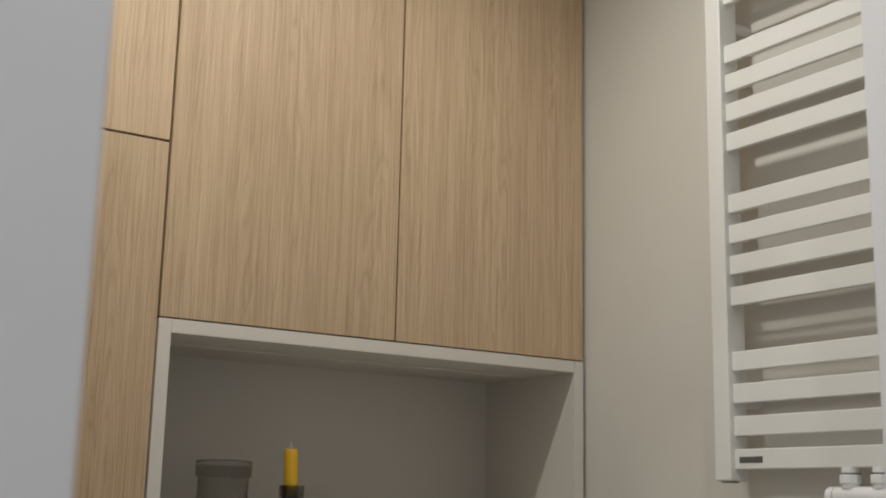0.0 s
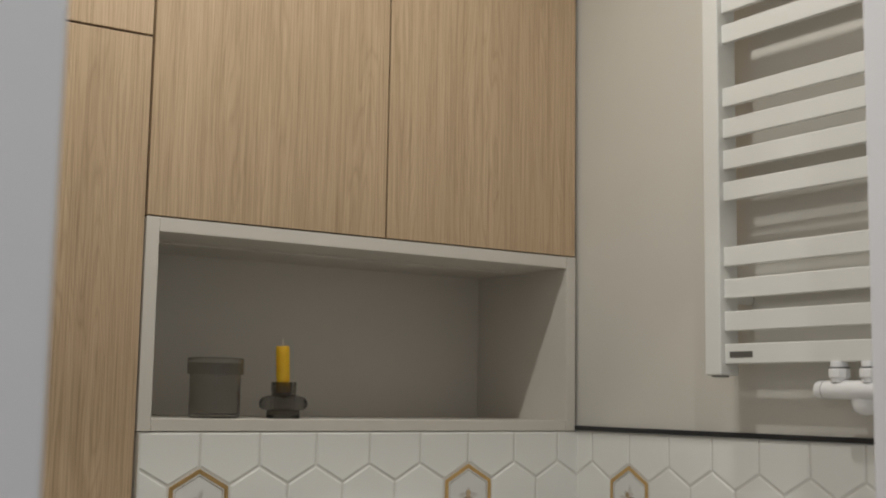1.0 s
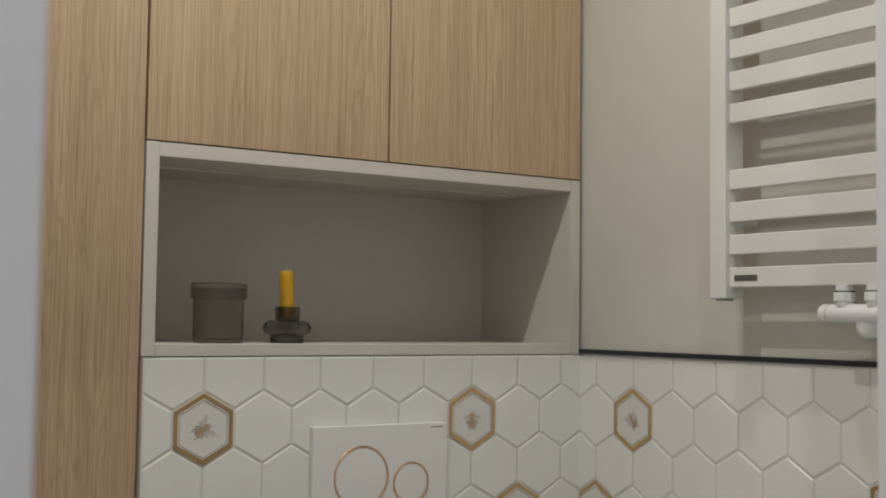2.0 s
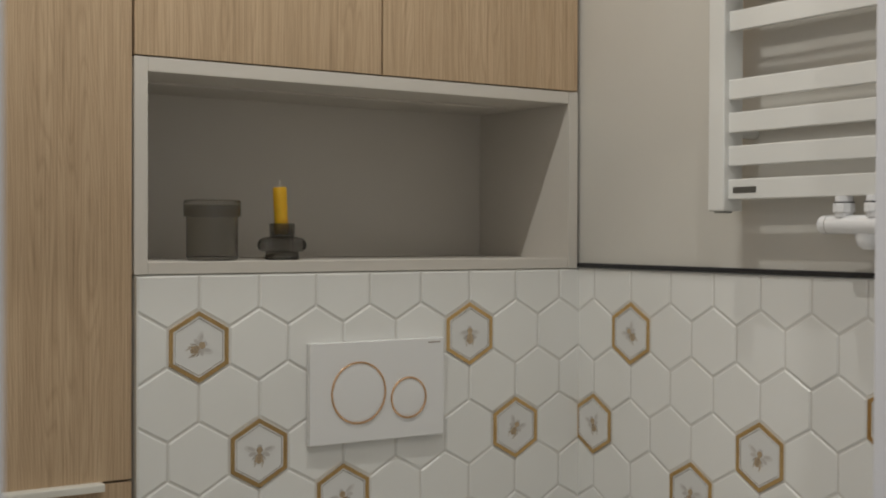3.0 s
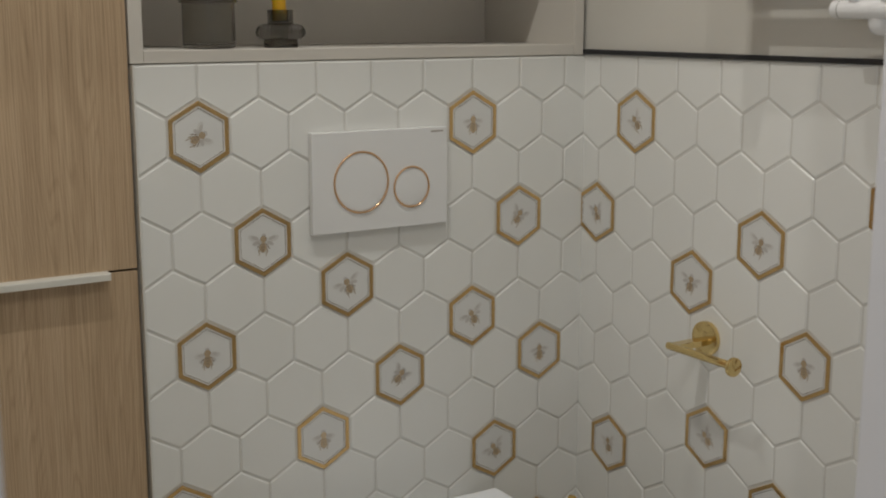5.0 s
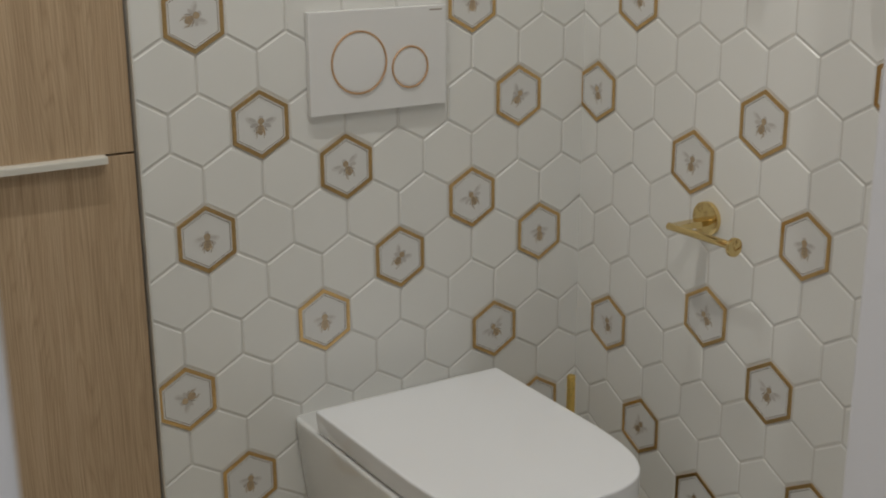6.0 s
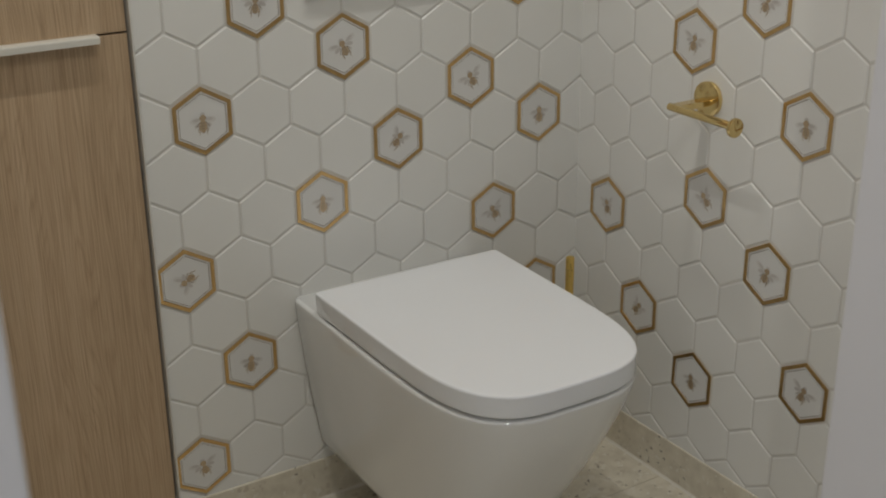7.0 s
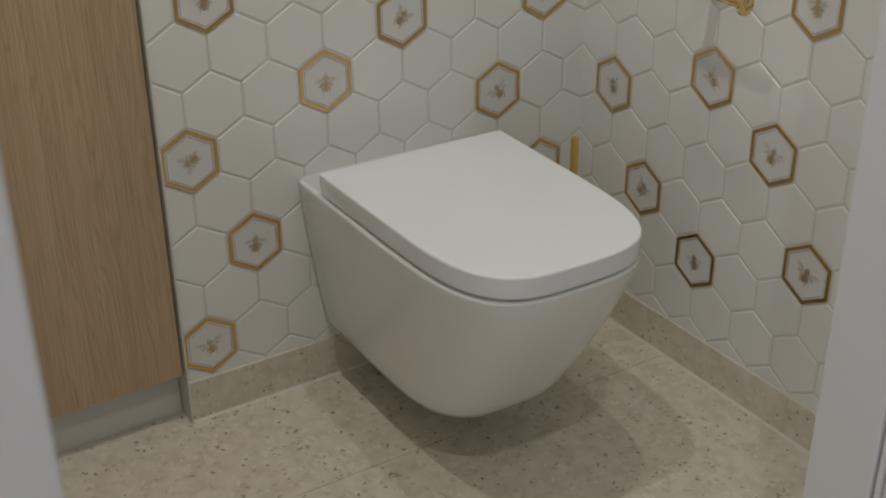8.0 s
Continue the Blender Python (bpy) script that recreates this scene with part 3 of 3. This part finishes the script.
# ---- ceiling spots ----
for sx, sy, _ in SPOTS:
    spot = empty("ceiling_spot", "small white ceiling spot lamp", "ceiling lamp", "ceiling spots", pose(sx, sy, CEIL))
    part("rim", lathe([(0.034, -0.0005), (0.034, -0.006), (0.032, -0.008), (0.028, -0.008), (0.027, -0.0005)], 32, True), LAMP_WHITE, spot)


# ---- hexagonal wall tiles ----
def clip(poly, axis, limit, keep_above):
    out = []
    for a, b in zip(poly, poly[1:] + poly[:1]):
        ina, inb = (a[axis] >= limit) == keep_above, (b[axis] >= limit) == keep_above
        if ina:
            out.append(a)
        if ina != inb:
            k = (limit - a[axis]) / (b[axis] - a[axis])
            out.append((a[0] + k * (b[0] - a[0]), a[1] + k * (b[1] - a[1])))
    return out


def area(poly):
    return sum(a[0] * b[1] - b[0] * a[1] for a, b in zip(poly, poly[1:] + poly[:1])) / 2


def shrink(poly, d):
    """A convex polygon, counter-clockwise, moved in by d."""
    lines = []
    for a, b in zip(poly, poly[1:] + poly[:1]):
        ex, ey = b[0] - a[0], b[1] - a[1]
        n = math.hypot(ex, ey)
        lines.append((a[0] - ey / n * d, a[1] + ex / n * d, ex / n, ey / n))
    out = []
    for (ax, ay, adx, ady), (bx, by, bdx, bdy) in zip(lines[-1:] + lines[:-1], lines):
        det = adx * bdy - ady * bdx
        if abs(det) < 1e-6:
            out.append((bx, by))
            continue
        k = ((bx - ax) * bdy - (by - ay) * bdx) / det
        out.append((ax + k * adx, ay + k * ady))
    return out


def hexagon(flat, tall=0.995):
    r = flat / math.sqrt(3)
    return [(r * math.cos(math.pi / 6 + math.pi / 3 * i), tall * r * math.sin(math.pi / 6 + math.pi / 3 * i)) for i in range(6)]


def tile_mesh(poly):
    rings = [[(x, y, w) for x, y in shrink(poly, i)] for i, w in ((0.0, -0.0045), (0.0, -0.0015), (0.0006, -0.0008), (0.0023, 0.0))]
    return mesh_of("tile", loft(rings), TILE)


def ringed(steps):
    return loft([[(x, y, w) for x, y in hexagon(f)] for f, w in steps], False, False)


FULL = tile_mesh(hexagon(P - 0.0030))
DECOR_BASE = mesh_of("decor_tile", loft([[(x, y, w) for x, y in hexagon(f)] for f, w in ((P - 0.006, -0.0045), (P - 0.006, -0.0005), (P * 0.80, 0.0004))]), DECOR)
DECOR_RIM = mesh_of("gold_rim", ringed([(P * 0.956, -0.001), (P * 0.955, 0.0014), (P * 0.838, 0.0013), (P * 0.824, -0.0003)]), GOLD)
DECOR_LINE = mesh_of("inner_rim", ringed([(P * 0.806, 0.0), (P * 0.804, 0.0014), (P * 0.780, 0.0014), (P * 0.778, 0.0)]), DECOR)
# flat brown ring paints the gap shadow inside the inner rim
DECOR_EDGE = mesh_of("print_line", ringed([(P * 0.776, 0.00055), (P * 0.758, 0.00055)]), PRINT_AND_GAP_BROWN)


def motif(kind):
    """A printed ornament of plain ovals and strokes: 0 wide, 1 upright, 2 compact."""
    bm = bmesh.new()
    rnd = random.Random(40 + kind)
    lift = [0.0006]

    def oval(cx, cy, a, b, turn, mat):
        lift[0] += 0.00002
        c, s = math.cos(turn), math.sin(turn)
        vs = []
        for i in range(14):
            u, v = a * math.cos(2 * math.pi * i / 14), b * math.sin(2 * math.pi * i / 14)
            vs.append(bm.verts.new((1.28 * (cx + u * c - v * s), 1.28 * (cy + u * s + v * c), lift[0])))
        f = bm.faces.new(vs)
        f.material_index = mat

    reach, rise, span = ((0.0125, 0.0050, 0.32), (0.0085, 0.0015, -0.10), (0.0088, 0.0060, 0.85))[kind]
    for side in (-1, 1):
        oval(side * reach, rise, 0.0082, 0.0037, side * span, 2)
        oval(side * reach * 0.9, rise + 0.0006, 0.0052, 0.0020, side * span, 3)
        oval(side * reach * 0.72, rise - 0.0058, 0.0052, 0.0025, -side * 0.35, 3)
        for k in range(3):
            lean = side * (0.9 + 0.28 * k + 0.2 * rnd.random()) * -1
            oval(side * (0.0062 - 0.0008 * k), -0.0045 - 0.0040 * k, 0.0046, 0.00055, lean, 1 if k else 0)
    oval(0, 0.0088, 0.0030, 0.0022, 0, 3)
    oval(0, 0.0040, 0.0043, 0.0040, 0, 1)
    oval(0, -0.0060, 0.0044, (0.0068, 0.0088, 0.0062)[kind], 0, 1)
    for k in range(3):
        oval(0, -0.0022 - 0.0034 * k, 0.0037 - 0.0006 * k, 0.0009, 0, 0)
    return mesh_of("printed_ornament", bm, [PRINT_AND_GAP_BROWN, PRINT_GOLD, PRINT_PALE, PRINT_GREY])


MOTIFS = [motif(k) for k in range(3)]
# (row, column): turn and kind of the ornament
BACK_DECOR = {(1, 0): (-62, 2), (1, 5): (0, 1), (3, 1): (-4, 0), (3, 6): (-32, 2), (4, 2.5): (24, 0), (5, 0): (0, 1), (5, 5): (28, 0),
              (6, 3.5): (-40, 2), (6, 6.5): (2, 1), (7, 2): (0, 1), (8, 5.5): (30, 0), (8, -0.5): (120, 2), (10, 6.5): (10, 1),
              (10, 0.5): (-6, 1), (12, -0.5): (14, 0)}
RIGHT_DECOR = {(1, 0): (40, 2), (3, -1): (18, 2), (3, 3): (-18, 0), (4, 1.5): (-10, 0), (5, 4): (6, 1), (7, 2): (42, 2), (8, -0.5): (12, 2),
               (8, 3.5): (-16, 0), (10, 0.5): (-38, 2), (11, 2): (5, 1), (10, 4.5): (-20, 0), (2, 5.5): (20, 1)}


def tile_wall(parent, m, u0, u_min, u_max, v_min, v_max, decor, first, last, seed):
    rnd = random.Random(seed)
    for r in range(0, 14):
        v = ROW1 - (r - 1) * ROW
        k = first + (0.5 if r % 2 == 0 else 0.0)
        while k <= last:
            u = u0 + k * P
            inside = u - P / 2 > u_min and u + P / 2 < u_max and v - 0.57 * P > v_min and v + 0.57 * P < v_max
            tilt = pose(u, v, rnd.uniform(-0.0003, 0.0003), rnd.uniform(-0.25, 0.25), rnd.uniform(-0.25, 0.25), rnd.uniform(-0.25, 0.25))
            if (r, k) in decor:
                base = new("decor_tile", DECOR_BASE)
                base.parent, base.matrix_basis = parent, m @ tilt
                tagged(base, "white tile with a gold rim and a small brown printed ornament")
                for name, data in (("gold_rim", DECOR_RIM), ("inner_rim", DECOR_LINE), ("print_line", DECOR_EDGE)):
                    o = new(name, data)
                    o.parent = base
                o = new("printed_ornament", MOTIFS[decor[(r, k)][1]])
                o.parent, o.matrix_basis = base, pose(0, 0, 0, 0, 0, decor[(r, k)][0])
            elif inside:
                o = new("tile", FULL)
                o.parent, o.matrix_basis = parent, m @ tilt
            else:
                poly = [(x + u, y + v) for x, y in hexagon(P - 0.0030)]
                for axis, limit, above in ((0, u_min, True), (0, u_max, False), (1, v_min, True), (1, v_max, False)):
                    poly = clip(poly, axis, limit, above) if poly else poly
                clean = [p for i, p in enumerate(poly) if math.hypot(p[0] - poly[i - 1][0], p[1] - poly[i - 1][1]) > 0.0008]
                if len(clean) > 2 and area(clean) > 0.00008:
                    o = new("tile", tile_mesh([(x - u, y - v) for x, y in clean]))
                    o.parent, o.matrix_basis = parent, m @ pose(u, v, 0)
            k += 1


BACK_M = Matrix(((1, 0, 0, 0), (0, 0, -1, 0), (0, 1, 0, 0), (0, 0, 0, 1)))
RIGHT_M = Matrix(((0, 0, -1, XC), (-1, 0, 0, 0), (0, 1, 0, 0), (0, 0, 0, 1)))
tile_wall(wall_back, BACK_M, 0.0, NICHE_L + 0.005, XC + 0.005, BASE - 0.003, NICHE_B - 0.0025, BACK_DECOR, -2, 8, 5)
tile_wall(wall_right, RIGHT_M, UR, -0.005, -DOOR_N - 0.002, BASE - 0.003, NICHE_B + 0.0012, RIGHT_DECOR, -3, 10, 9)

# ---- terrazzo floor tiles ----
JX, JY, SIDE, LONG = -0.46, -2.87 * P, 0.60, 1.20
for i in range(-2, 2):
    for j in range(-4, 1):
        x0, y0 = JX + i * LONG, JY + j * SIDE
        x1, y1 = min(x0 + LONG, 1.29), min(y0 + SIDE, 0.33)
        x0, y0 = max(x0, -1.89), max(y0, -2.69)
        if x1 - x0 > 0.02 and y1 - y0 > 0.02:
            part("floor_tile", box(x0 + 0.0005, x1 - 0.0005, y0 + 0.0005, y1 - 0.0005, -0.008, 0.0, 0.0003, 1), TERRAZZO, floor)
